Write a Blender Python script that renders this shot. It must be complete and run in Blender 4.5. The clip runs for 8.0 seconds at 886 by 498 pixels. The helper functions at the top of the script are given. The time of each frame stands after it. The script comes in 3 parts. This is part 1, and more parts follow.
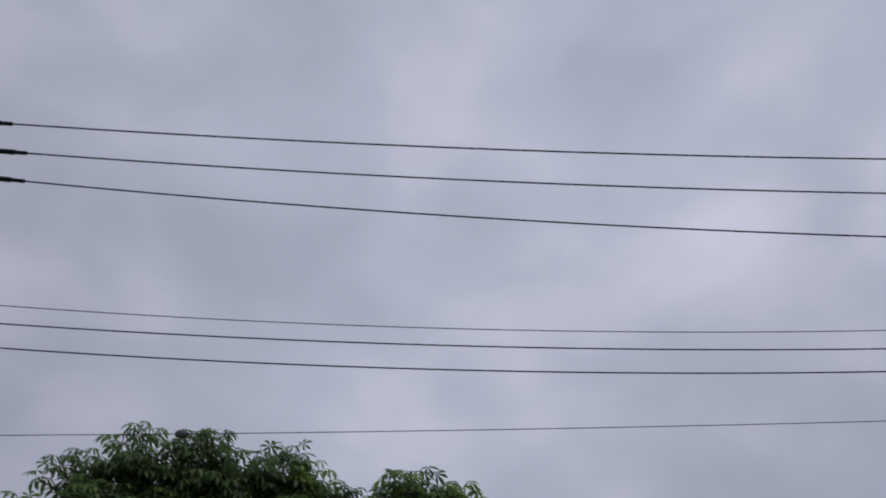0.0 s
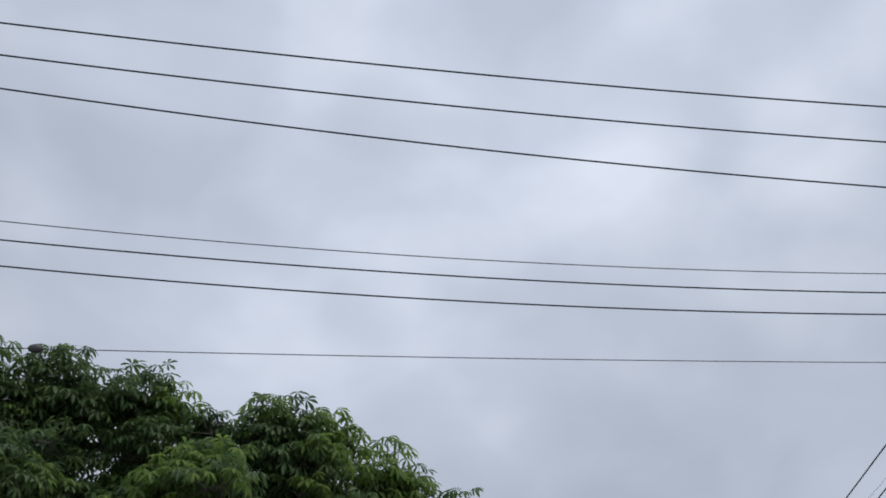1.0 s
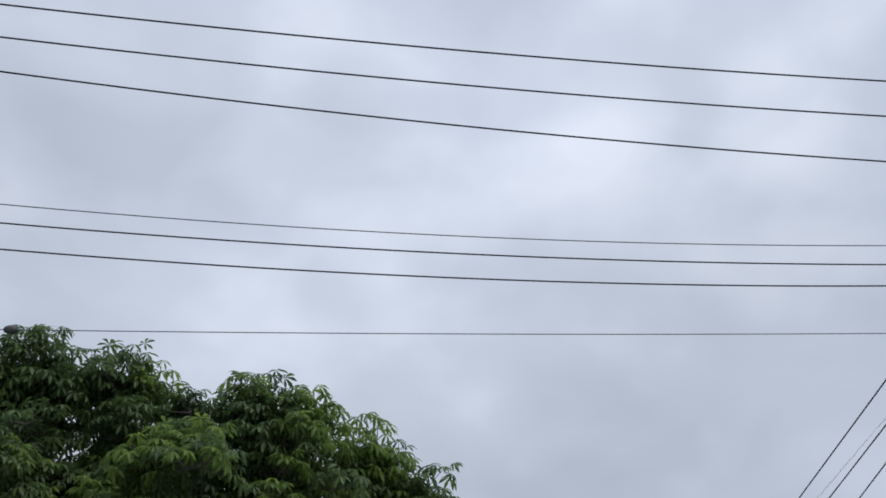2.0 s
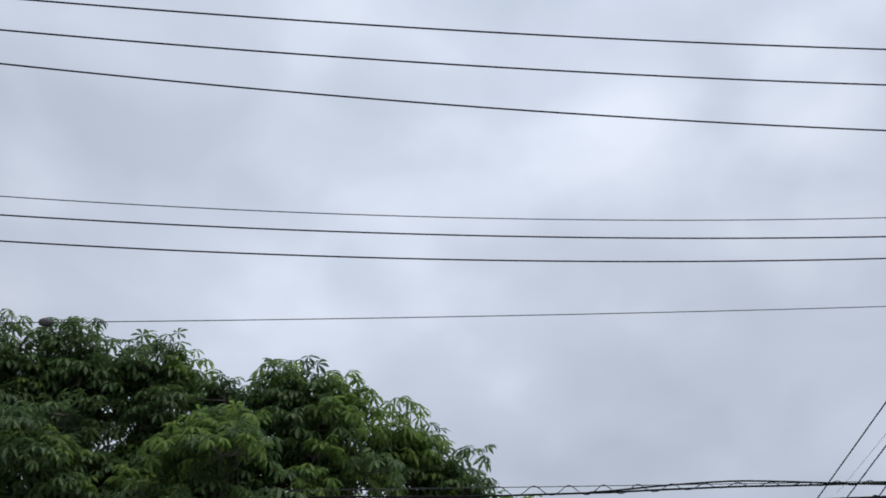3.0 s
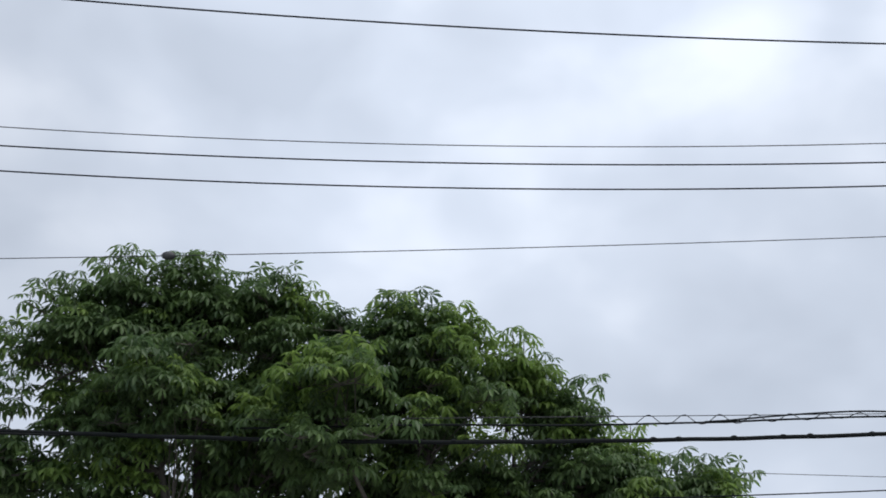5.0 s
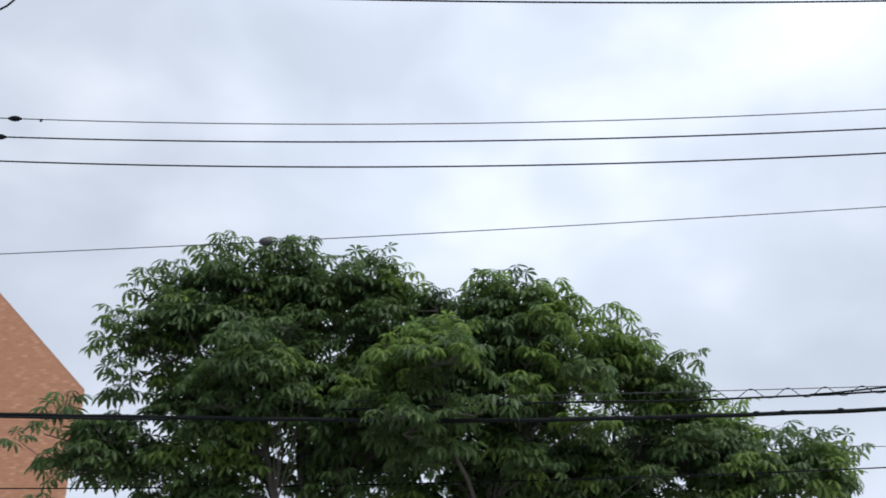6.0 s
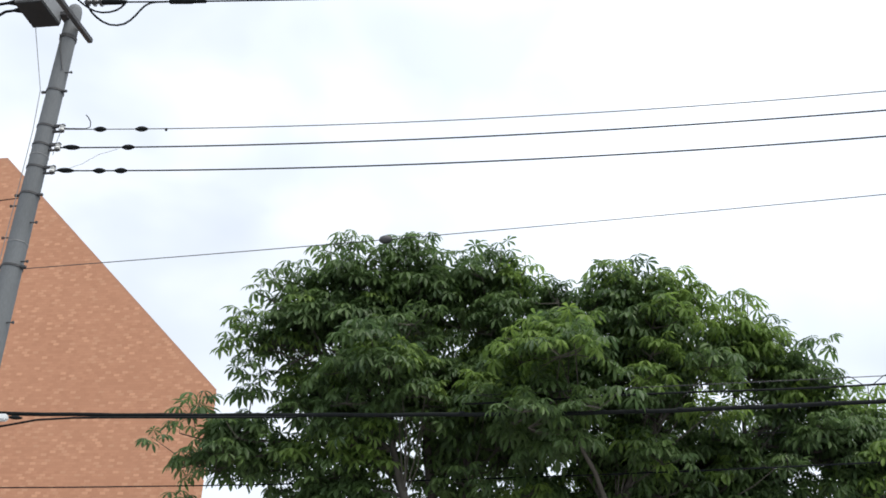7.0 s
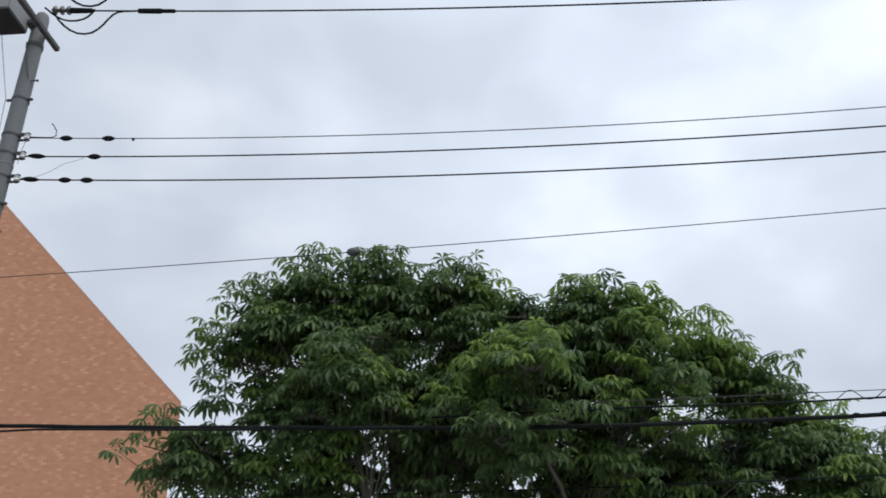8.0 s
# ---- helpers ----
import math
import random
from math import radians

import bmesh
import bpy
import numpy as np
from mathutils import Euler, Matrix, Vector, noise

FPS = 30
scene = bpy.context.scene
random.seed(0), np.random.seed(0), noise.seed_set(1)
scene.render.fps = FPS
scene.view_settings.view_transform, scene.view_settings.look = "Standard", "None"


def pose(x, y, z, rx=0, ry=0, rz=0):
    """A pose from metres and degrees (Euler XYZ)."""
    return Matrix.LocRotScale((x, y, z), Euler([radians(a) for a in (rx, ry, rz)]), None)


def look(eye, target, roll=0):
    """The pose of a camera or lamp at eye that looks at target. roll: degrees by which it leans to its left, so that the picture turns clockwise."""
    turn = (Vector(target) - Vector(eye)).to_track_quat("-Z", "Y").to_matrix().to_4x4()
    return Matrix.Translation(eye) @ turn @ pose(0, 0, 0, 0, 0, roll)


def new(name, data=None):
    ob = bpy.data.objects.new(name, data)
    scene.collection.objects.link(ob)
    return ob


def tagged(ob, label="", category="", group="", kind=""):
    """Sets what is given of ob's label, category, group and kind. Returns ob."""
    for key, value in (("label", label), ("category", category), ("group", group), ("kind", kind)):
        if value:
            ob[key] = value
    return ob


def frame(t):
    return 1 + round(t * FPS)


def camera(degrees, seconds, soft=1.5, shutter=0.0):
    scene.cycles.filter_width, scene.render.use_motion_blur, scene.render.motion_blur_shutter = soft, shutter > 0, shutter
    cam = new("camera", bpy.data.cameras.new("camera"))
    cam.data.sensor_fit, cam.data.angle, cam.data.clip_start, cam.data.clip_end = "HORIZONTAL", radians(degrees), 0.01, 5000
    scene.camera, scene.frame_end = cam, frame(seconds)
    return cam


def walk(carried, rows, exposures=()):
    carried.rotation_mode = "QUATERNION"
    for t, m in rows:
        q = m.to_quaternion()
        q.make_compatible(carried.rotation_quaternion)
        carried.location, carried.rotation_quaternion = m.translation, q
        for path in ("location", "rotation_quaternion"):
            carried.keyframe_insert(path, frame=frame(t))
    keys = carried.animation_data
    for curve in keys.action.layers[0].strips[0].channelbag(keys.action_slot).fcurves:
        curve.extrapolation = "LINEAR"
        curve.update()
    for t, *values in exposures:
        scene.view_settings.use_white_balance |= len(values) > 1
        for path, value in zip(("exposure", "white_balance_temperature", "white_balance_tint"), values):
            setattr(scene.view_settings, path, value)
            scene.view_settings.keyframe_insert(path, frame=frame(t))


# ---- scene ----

# ---------------------------------------------------------------- camera and walk
EYE = (0.0, 0.0, 1.6)
cam = camera(42.81, 8.0, soft=1.7, shutter=0.3)
TURNS = [
    (0.0, 127.994, -1.296, -13.065), (0.5, 125.759, -1.117, -15.773), (1.0, 124.293, -0.259, -19.213),
    (2.5, 122.756, 0.949, -19.689), (3.0, 122.262, 1.296, -17.854), (3.5, 121.642, 1.365, -16.108),
    (4.0, 120.838, 0.826, -14.890), (4.5, 119.699, -0.194, -13.959), (6.0, 117.585, -1.685, -7.626),
    (6.5, 117.197, -2.034, -3.865), (7.0, 117.031, -2.718, -1.379), (7.5, 117.261, -2.805, -1.502),
    (8.0, 117.768, -2.409, -3.060),
]
START = (-0.19, -0.352, 1.351)  # the arm reaches forward in the first half second
walk(cam, [(t, pose(*(EYE if t else START), rx, ry, rz)) for t, rx, ry, rz in TURNS],
     exposures=[(0.0, -0.69, 6480, 18), (0.5, -0.20, 6480, 12), (1.0, -0.25, 6480, 11), (2.5, -0.12, 6480, 11), (3.5, -0.10, 6520, 10), (4.5, 0.05, 6550, 10),
                (6.0, 0.29, 6550, 10), (6.5, 0.44, 6520, 10), (7.0, 0.74, 6820, 9), (7.5, 0.52, 6720, 9), (8.0, 0.23, 6640, 9)])

# ---------------------------------------------------------------- world and sun
SUN_EL, SUN_AZ = radians(61), radians(140)


def build_world():
    """Overcast sky: a Nishita sky behind a broken layer of soft grey cloud."""
    w = bpy.data.worlds.new("overcast_sky")
    scene.world = w
    w.use_nodes = True
    nt = w.node_tree
    nt.nodes.clear()
    n, link = nt.nodes.new, nt.links.new
    out, bg = n("ShaderNodeOutputWorld"), n("ShaderNodeBackground")
    sky = n("ShaderNodeTexSky")
    sky.sky_type, sky.sun_disc = "NISHITA", False
    sky.sun_elevation, sky.sun_rotation = SUN_EL, SUN_AZ
    tint = n("ShaderNodeMix")
    tint.data_type, tint.blend_type = "RGBA", "MULTIPLY"
    tint.inputs[0].default_value = 1.0
    tint.inputs[7].default_value = (0.1, 0.1, 0.1, 1)
    link(sky.outputs[0], tint.inputs[6])
    tc = n("ShaderNodeTexCoord")
    mp = n("ShaderNodeMapping")
    mp.inputs["Scale"].default_value = (1.0, 1.0, 1.5)
    mp.inputs["Location"].default_value = (0.35, 1.7, 0.2)
    link(tc.outputs["Generated"], mp.inputs[0])
    big, small = n("ShaderNodeTexNoise"), n("ShaderNodeTexNoise")
    big.inputs["Scale"].default_value, big.inputs["Detail"].default_value = 4.2, 2.0
    big.inputs["Roughness"].default_value, big.inputs["Distortion"].default_value = 0.40, 0.15
    small.inputs["Scale"].default_value, small.inputs["Detail"].default_value = 9.0, 3.0
    small.inputs["Roughness"].default_value, small.inputs["Distortion"].default_value = 0.42, 0.2
    link(mp.outputs[0], big.inputs["Vector"])
    link(mp.outputs[0], small.inputs["Vector"])
    mix = n("ShaderNodeMix")
    mix.inputs[0].default_value = 0.46
    link(big.outputs[0], mix.inputs[2])
    link(small.outputs[0], mix.inputs[3])
    ramp = n("ShaderNodeValToRGB")
    ramp.color_ramp.interpolation = "LINEAR"
    e = ramp.color_ramp.elements
    e[0].position, e[0].color = 0.32, (0.52, 0.583, 0.69, 1)
    e[1].position, e[1].color = 0.68, (0.79, 0.855, 0.97, 1)
    mid = e.new(0.5)
    mid.color = (0.615, 0.684, 0.803, 1)
    link(mix.outputs[0], ramp.inputs[0])
    # thinner, brighter cloud round two broad parts of the sky, thicker over the gable
    level = None
    for az, el, near, amount in ((9, 38, 0.93, 0.15), (36, 46, 0.955, 0.14), (-14, 29, 0.957, -0.12)):
        az, el = radians(az), radians(el)
        dot, spread, gain = n("ShaderNodeVectorMath"), n("ShaderNodeMapRange"), n("ShaderNodeMath")
        dot.operation = "DOT_PRODUCT"
        dot.inputs[1].default_value = (math.sin(az) * math.cos(el), math.cos(az) * math.cos(el), math.sin(el))
        link(tc.outputs["Generated"], dot.inputs[0])
        spread.interpolation_type = "SMOOTHSTEP"
        spread.inputs["From Min"].default_value, spread.inputs["From Max"].default_value = near, 1.0
        link(dot.outputs["Value"], spread.inputs["Value"])
        gain.operation = "MULTIPLY_ADD"
        gain.inputs[1].default_value, gain.inputs[2].default_value = amount, 0.97
        link(spread.outputs[0], gain.inputs[0])
        if level:
            link(level, gain.inputs[2])
        level = gain.outputs[0]
    lift = n("ShaderNodeMix")
    lift.data_type, lift.blend_type = "RGBA", "MULTIPLY"
    lift.inputs[0].default_value = 1.0
    link(ramp.outputs[0], lift.inputs[6])
    link(level, lift.inputs[7])
    cover = n("ShaderNodeMix")
    cover.data_type = "RGBA"
    cover.inputs[0].default_value = 0.94
    link(tint.outputs[2], cover.inputs[6])
    link(lift.outputs[2], cover.inputs[7])
    link(cover.outputs[2], bg.inputs[0])
    bg.inputs[1].default_value = 1.0
    link(bg.outputs[0], out.inputs[0])


build_world()
sun = new("sun", bpy.data.lights.new("sun", "SUN"))
sun.data.energy, sun.data.angle, sun.data.color = 2.2, radians(45), (1.0, 0.97, 0.92)
sun.matrix_world = look((math.sin(SUN_AZ) * 50, math.cos(SUN_AZ) * 50, 50 * math.tan(SUN_EL)), (0, 0, 0))


# ---------------------------------------------------------------- materials
def material(name, color, rough=0.7, metal=0.0, vary=0.25, scale=6.0, fine=60.0, bump=0.15, stretch=(1, 1, 1), per_piece=0.0,
             second=None, through_light=0.0, specular=0.5):
    """Principled surface with stains at one scale, grain at another, and fine relief."""
    m = bpy.data.materials.new(name)
    m.use_nodes = True
    nt = m.node_tree
    n, link = nt.nodes.new, nt.links.new
    bsdf = nt.nodes["Principled BSDF"]
    bsdf.inputs["Roughness"].default_value, bsdf.inputs["Metallic"].default_value = rough, metal
    bsdf.inputs["Specular IOR Level"].default_value = specular
    tc, mp = n("ShaderNodeTexCoord"), n("ShaderNodeMapping")
    mp.inputs["Scale"].default_value = stretch
    link(tc.outputs["Object"], mp.inputs[0])
    a, b = n("ShaderNodeTexNoise"), n("ShaderNodeTexNoise")
    a.inputs["Scale"].default_value, a.inputs["Detail"].default_value = scale, 5
    b.inputs["Scale"].default_value, b.inputs["Detail"].default_value = fine, 3
    link(mp.outputs[0], a.inputs["Vector"])
    link(mp.outputs[0], b.inputs["Vector"])
    mix = n("ShaderNodeMix")
    mix.inputs[0].default_value = 0.35
    link(a.outputs[0], mix.inputs[2])
    link(b.outputs[0], mix.inputs[3])
    value = mix.outputs[0]
    if per_piece:
        info, geo, add, frac, blend = n("ShaderNodeObjectInfo"), n("ShaderNodeNewGeometry"), n("ShaderNodeMath"), n("ShaderNodeMath"), n("ShaderNodeMix")
        add.operation, frac.operation = "ADD", "FRACT"
        link(info.outputs["Random"], add.inputs[0])
        link(geo.outputs["Random Per Island"], add.inputs[1])
        link(add.outputs[0], frac.inputs[0])
        blend.inputs[0].default_value = per_piece
        link(value, blend.inputs[2])
        link(frac.outputs[0], blend.inputs[3])
        value = blend.outputs[0]
    ramp = n("ShaderNodeValToRGB")
    e = ramp.color_ramp.elements
    dark = [c * (1 - vary) for c in color]
    light = second or [min(1, c * (1 + vary)) for c in color]
    e[0].position, e[0].color = (0.22 if per_piece else 0.32), (*dark, 1)
    e[1].position, e[1].color = (0.80 if per_piece else 0.68), (*light, 1)
    link(value, ramp.inputs[0])
    link(ramp.outputs[0], bsdf.inputs["Base Color"])
    if bump:
        bp = n("ShaderNodeBump")
        bp.inputs["Strength"].default_value, bp.inputs["Distance"].default_value = bump, 0.01
        link(b.outputs[0], bp.inputs["Height"])
        link(bp.outputs[0], bsdf.inputs["Normal"])
    if through_light:
        tr, sh = n("ShaderNodeBsdfTranslucent"), n("ShaderNodeMixShader")
        link(ramp.outputs[0], tr.inputs[0])
        sh.inputs[0].default_value = through_light
        link(bsdf.outputs[0], sh.inputs[1])
        link(tr.outputs[0], sh.inputs[2])
        link(sh.outputs[0], nt.nodes["Material Output"].inputs[0])
    return m


CONCRETE = material("pole_concrete", (0.118, 0.128, 0.137), 0.85, vary=0.22, scale=3.0, fine=80, bump=0.3, stretch=(1, 1, 0.25))
DARK_STEEL = material("weathered_steel", (0.055, 0.056, 0.06), 0.6, 0.3, vary=0.35, scale=14)
GREY_PAINT = material("grey_paint", (0.19, 0.197, 0.205), 0.5, vary=0.12, scale=5, bump=0.05)
# near black: the shade under the switch box is put into this colour
UNDERSIDE_SHADE = material("underside_shade", (0.026, 0.027, 0.029), 0.8, vary=0.2, scale=5, bump=0.05, specular=0.2)
BLACK_RUBBER = material("black_sheath", (0.010, 0.012, 0.013), 0.75, vary=0.3, scale=12, bump=0.1, specular=0.1)
WIRE_SHEATH = material("wire_sheath", (0.010, 0.011, 0.016), 0.8, vary=0.25, scale=15, bump=0.05, specular=0.1)
WIRE_BARE = material("bare_strand", (0.045, 0.045, 0.05), 0.6, 0.2, vary=0.25, scale=15, bump=0.05)
PORCELAIN = material("white_porcelain", (0.62, 0.63, 0.62), 0.25, vary=0.1, scale=8, bump=0.02)
WHITE_PLASTIC = material("white_plastic", (0.68, 0.70, 0.72), 0.4, vary=0.08, scale=6, bump=0.02)
GREY_PORCELAIN = material("grey_porcelain", (0.055, 0.057, 0.06), 0.35, vary=0.15, scale=8, bump=0.02)
MORTAR = material("mortar", (0.42, 0.212, 0.131), 0.9, vary=0.06, scale=3, bump=0.2)
BRICK = material("terracotta_brick", (0.46, 0.221, 0.130), 0.85, vary=0.1, scale=0.8, fine=30, bump=0.3, per_piece=0.4, second=(0.49, 0.246, 0.148))
PALE_BRICK = material("pale_brick", (0.52, 0.275, 0.168), 0.85, vary=0.1, scale=1.1, fine=30, bump=0.3, per_piece=0.4)
COPING = material("wall_coping", (0.38, 0.20, 0.13), 0.7, vary=0.15, scale=4, bump=0.2)
# ground out of view; its grey is set for the light it throws upward
BOUNCE_GROUND = material("bounce_ground", (0.25, 0.247, 0.238), 0.9, vary=0.2, scale=0.6, fine=90, bump=0.4)
BARK = material("grey_brown_bark", (0.075, 0.067, 0.058), 0.9, vary=0.35, scale=8, fine=50, bump=0.8, stretch=(1, 1, 0.3))
LEAF = material("green_leaf", (0.082, 0.144, 0.071), 0.46, vary=0.3, scale=0.55, fine=12, bump=0.1, per_piece=0.35,
                second=(0.140, 0.226, 0.069), through_light=0.55, specular=0.4)
# paler copy of the leaf, with the light on the crown's upper right painted in
PALE_LIT_LEAF = material("pale_lit_leaf", (0.135, 0.235, 0.066), 0.5, vary=0.25, scale=0.55, fine=12, bump=0.1, per_piece=0.35,
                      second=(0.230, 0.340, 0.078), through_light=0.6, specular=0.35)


# ---------------------------------------------------------------- mesh helpers
def part(name, bm, mat, parent=None, label=""):
    """One bmesh as one mesh object, under a thing or a part."""
    me = bpy.data.meshes.new(name)
    bm.normal_update()
    bm.to_mesh(me)
    bm.free()
    me.materials.append(mat)
    ob = new(name, me)
    if parent:
        ob.parent = parent
        ob.matrix_parent_inverse = parent.matrix_world.inverted()
    if label:
        ob["label"] = label
    return ob


def smooth(ob):
    for p in ob.data.polygons:
        p.use_smooth = True
    return ob


def tube(bm, pts, radii, sides=8):
    """A tapered tube along pts, closed at both ends."""
    pts = [Vector(p) for p in pts]
    if not isinstance(radii, (list, tuple)):
        radii = [radii] * len(pts)
    rings, side = [], None
    for i, p in enumerate(pts):
        d = (pts[min(i + 1, len(pts) - 1)] - pts[max(i - 1, 0)]).normalized()
        if side is None:
            side = d.orthogonal().normalized()
        side = (side - d * side.dot(d)).normalized()
        up = d.cross(side)
        rings.append([bm.verts.new(p + (side * math.cos(a) + up * math.sin(a)) * radii[i])
                      for a in (2 * math.pi * k / sides for k in range(sides))])
    for a, b in zip(rings, rings[1:]):
        for k in range(sides):
            bm.faces.new((a[k], a[(k + 1) % sides], b[(k + 1) % sides], b[k]))
    bm.faces.new(rings[0][::-1])
    bm.faces.new(rings[-1])
    return bm


def box(bm, m, size, bevel=0.0):
    """A bevelled box of that size, centred at the pose m."""
    r = bmesh.ops.create_cube(bm, size=1.0, matrix=m @ Matrix.Diagonal((*size, 1)))
    if bevel:
        edges = list({e for v in r["verts"] for e in v.link_edges})
        bmesh.ops.bevel(bm, geom=edges, offset=bevel, segments=2, affect="EDGES")
    return bm


def lathe(bm, m, profile, sides=16):
    """A turned solid: profile of (radius, height) about the z axis of m."""
    rings = [[bm.verts.new(m @ Vector((r * math.cos(a), r * math.sin(a), z)))
              for a in (2 * math.pi * k / sides for k in range(sides))] for r, z in profile]
    for a, b in zip(rings, rings[1:]):
        for k in range(sides):
            bm.faces.new((a[k], a[(k + 1) % sides], b[(k + 1) % sides], b[k]))
    bm.faces.new(rings[0][::-1])
    bm.faces.new(rings[-1])
    return bm


def thing(name, at, label, category, group="", kind=""):
    ob = new(name)
    ob.location = at
    bpy.context.view_layer.update()
    return tagged(ob, label, category, group, kind)


# The street's line: s runs along the wires from the pole, d away from the camera, z up.
POLE = Vector((-4.66, 11.13, 0))
ALONG = Vector((math.cos(radians(-11)), math.sin(radians(-11)), 0))
AWAY = Vector((-ALONG.y, ALONG.x, 0))
TURN = Matrix(((ALONG.x, AWAY.x, 0, 0), (ALONG.y, AWAY.y, 0, 0), (0, 0, 1, 0), (0, 0, 0, 1)))


def at(s, d, z):
    return POLE + ALONG * s + AWAY * d + Vector((0, 0, z))


# ---------------------------------------------------------------- ground
def build_ground():
    bm = bmesh.new()
    bmesh.ops.create_grid(bm, x_segments=40, y_segments=40, size=1500)
    tagged(part("ground", bm, BOUNCE_GROUND), "unseen grey street surface toned to bounce light upward", "ground", kind="structure")


build_ground()

# ---------------------------------------------------------------- brick building
WALL_D = 8.0
APEX_S, APEX_Z, EAVE_S, EAVE_Z, LEFT_S = -6.05, 13.41, -0.77, 8.28, -15.0


def build_house():
    house = thing("brick_building", at(LEFT_S, WALL_D, 0), "terracotta brick building with a sloping gable edge behind a utility pole", "building")
    outline = [(LEFT_S, 0), (EAVE_S, 0), (EAVE_S, EAVE_Z), (APEX_S, APEX_Z), (LEFT_S, APEX_Z)]
    depth, skew = 6.0, -0.45

    def slab(points, d0, d1):
        """A prism over points of the front, running back along the skewed plot line."""
        bm = bmesh.new()
        front = [bm.verts.new(at(s + skew * (d0 - WALL_D), d0, z)) for s, z in points]
        back = [bm.verts.new(at(s + skew * (d1 - WALL_D), d1, z)) for s, z in points]
        bm.faces.new(front)
        bm.faces.new(back[::-1])
        for i in range(len(points)):
            j = (i + 1) % len(points)
            bm.faces.new((front[j], front[i], back[i], back[j]))
        bmesh.ops.recalc_face_normals(bm, faces=bm.faces)
        return bm
    part("wall", slab(outline, WALL_D + 0.002, WALL_D + depth), MORTAR, house, "terracotta mortar wall")
    part("roof", slab([(APEX_S, APEX_Z + 0.002), (EAVE_S, EAVE_Z + 0.002), (EAVE_S, EAVE_Z + 0.03), (APEX_S, APEX_Z + 0.03)], WALL_D + 0.01, WALL_D + depth), COPING, house,
         "terracotta-coloured sloping roof")
    part("roof", slab([(LEFT_S, APEX_Z + 0.002), (APEX_S, APEX_Z + 0.002), (APEX_S, APEX_Z + 0.03), (LEFT_S, APEX_Z + 0.03)], WALL_D + 0.01, WALL_D + depth), COPING, house)
    return house


house = build_house()

# ---------------------------------------------------------------- utility pole
LV = [(8.548, -0.0648, 0.005711, 0.0058), (8.296, -0.0560, 0.005011, 0.0085), (7.991, -0.0594, 0.005372, 0.0085)]
MV = [(11.271, -0.0446, 0.003393), (10.813, -0.0578, 0.003629), (10.407, -0.0878, 0.004108)]


def radius(z):
    return 0.089 + (10.3 - z) / 150


def band(parent, z, name="band", height=0.024, lug=1):
    bm = bmesh.new()
    r = radius(z)
    lathe(bm, Matrix.Translation(at(0, 0, z)), [(r, -height / 2), (r + 0.008, -height / 2), (r + 0.008, height / 2), (r, height / 2)], 20)
    for side in ((-1, 1) if lug == 2 else (1,)):
        box(bm, Matrix.Translation(at(side * (r + 0.035), -0.02, z)) @ TURN, (0.06, 0.03, height * 1.2), 0.005)
    return part(name, bm, DARK_STEEL, parent, "dark weathered steel band")


def build_pole():
    pole = thing("utility_pole", at(0, 0, 0), "grey round concrete utility pole with steel bands", "utility pole")
    bm = bmesh.new()
    prof = [(radius(z), z) for z in (0, 2, 4, 6, 8, 10.2)] + [(0.086, 10.27), (0.072, 10.32), (0.042, 10.35), (0.005, 10.36)]
    lathe(bm, Matrix.Translation(at(0, 0, 0)), prof, 24)
    smooth(part("shaft", bm, CONCRETE, pole))
    for z, lug in ((9.06, 2), (8.56, 1), (8.31, 1), (8.01, 1), (7.66, 2), (6.76, 2), (5.12, 1)):
        band(pole, z, lug=lug)
    for z in (8.17, 7.05):
        bm = bmesh.new()
        lathe(bm, Matrix.Translation(at(0, 0, z)), [(radius(z), -0.007), (radius(z) + 0.005, -0.004), (radius(z) + 0.005, 0.004), (radius(z), 0.007)], 20)
        part("tape", bm, GREY_PAINT, pole, "thin pale tape ring")
    # step bolts
    for i, z in enumerate((9.32, 7.52, 7.3, 7.12, 6.82, 6.5, 6.1, 5.7)):
        side = 1 if i % 2 == 0 else -1
        bm = bmesh.new()
        r = radius(z)
        tube(bm, [at(side * r * 0.9, -0.03, z), at(side * (r + 0.07), -0.03, z)], 0.009, 6)
        tube(bm, [at(side * (r + 0.062), -0.03, z), at(side * (r + 0.078), -0.03, z)], 0.017, 6)
        part("step_bolt", bm, DARK_STEEL, pole)
    # crossarm that carries the upper wires
    bm = bmesh.new()
    a, b = at(0.15, 0.24, 9.98), at(0.12, -1.45, 9.98)
    m = Matrix.Translation((a + b) / 2) @ (b - a).to_track_quat("X", "Z").to_matrix().to_4x4()
    box(bm, m, ((a - b).length, 0.062, 0.062), 0.006)
    part("crossarm", bm, DARK_STEEL, pole, "dark square steel crossarm")
    bm = bmesh.new()
    lathe(bm, Matrix.Translation(at(0, 0, 9.84)), [(0.091, -0.025), (0.102, -0.025), (0.102, 0.025), (0.091, 0.025)], 20)
    part("clamp", bm, DARK_STEEL, pole)
    # earth wire held off the pole
    bm = bmesh.new()
    tube(bm, [at(-0.385, -0.13, 9.965), at(-0.37, -0.13, 9.9), at(-0.15, -0.07, 9.06), at(-0.13, -0.05, 8.5), at(-0.13, -0.05, 7.6), at(-0.14, -0.05, 6.0)], 0.005, 6)
    part("earth_wire", bm, GREY_PAINT, pole, "thin pale earth wire")
    bm = bmesh.new()
    tube(bm, [at(-0.07, -0.08, 9.86), at(0.0, -0.105, 9.6), at(0.075, -0.08, 9.33)], 0.007, 6)
    part("earth_wire", bm, DARK_STEEL, pole)
    return pole


pole = build_pole()


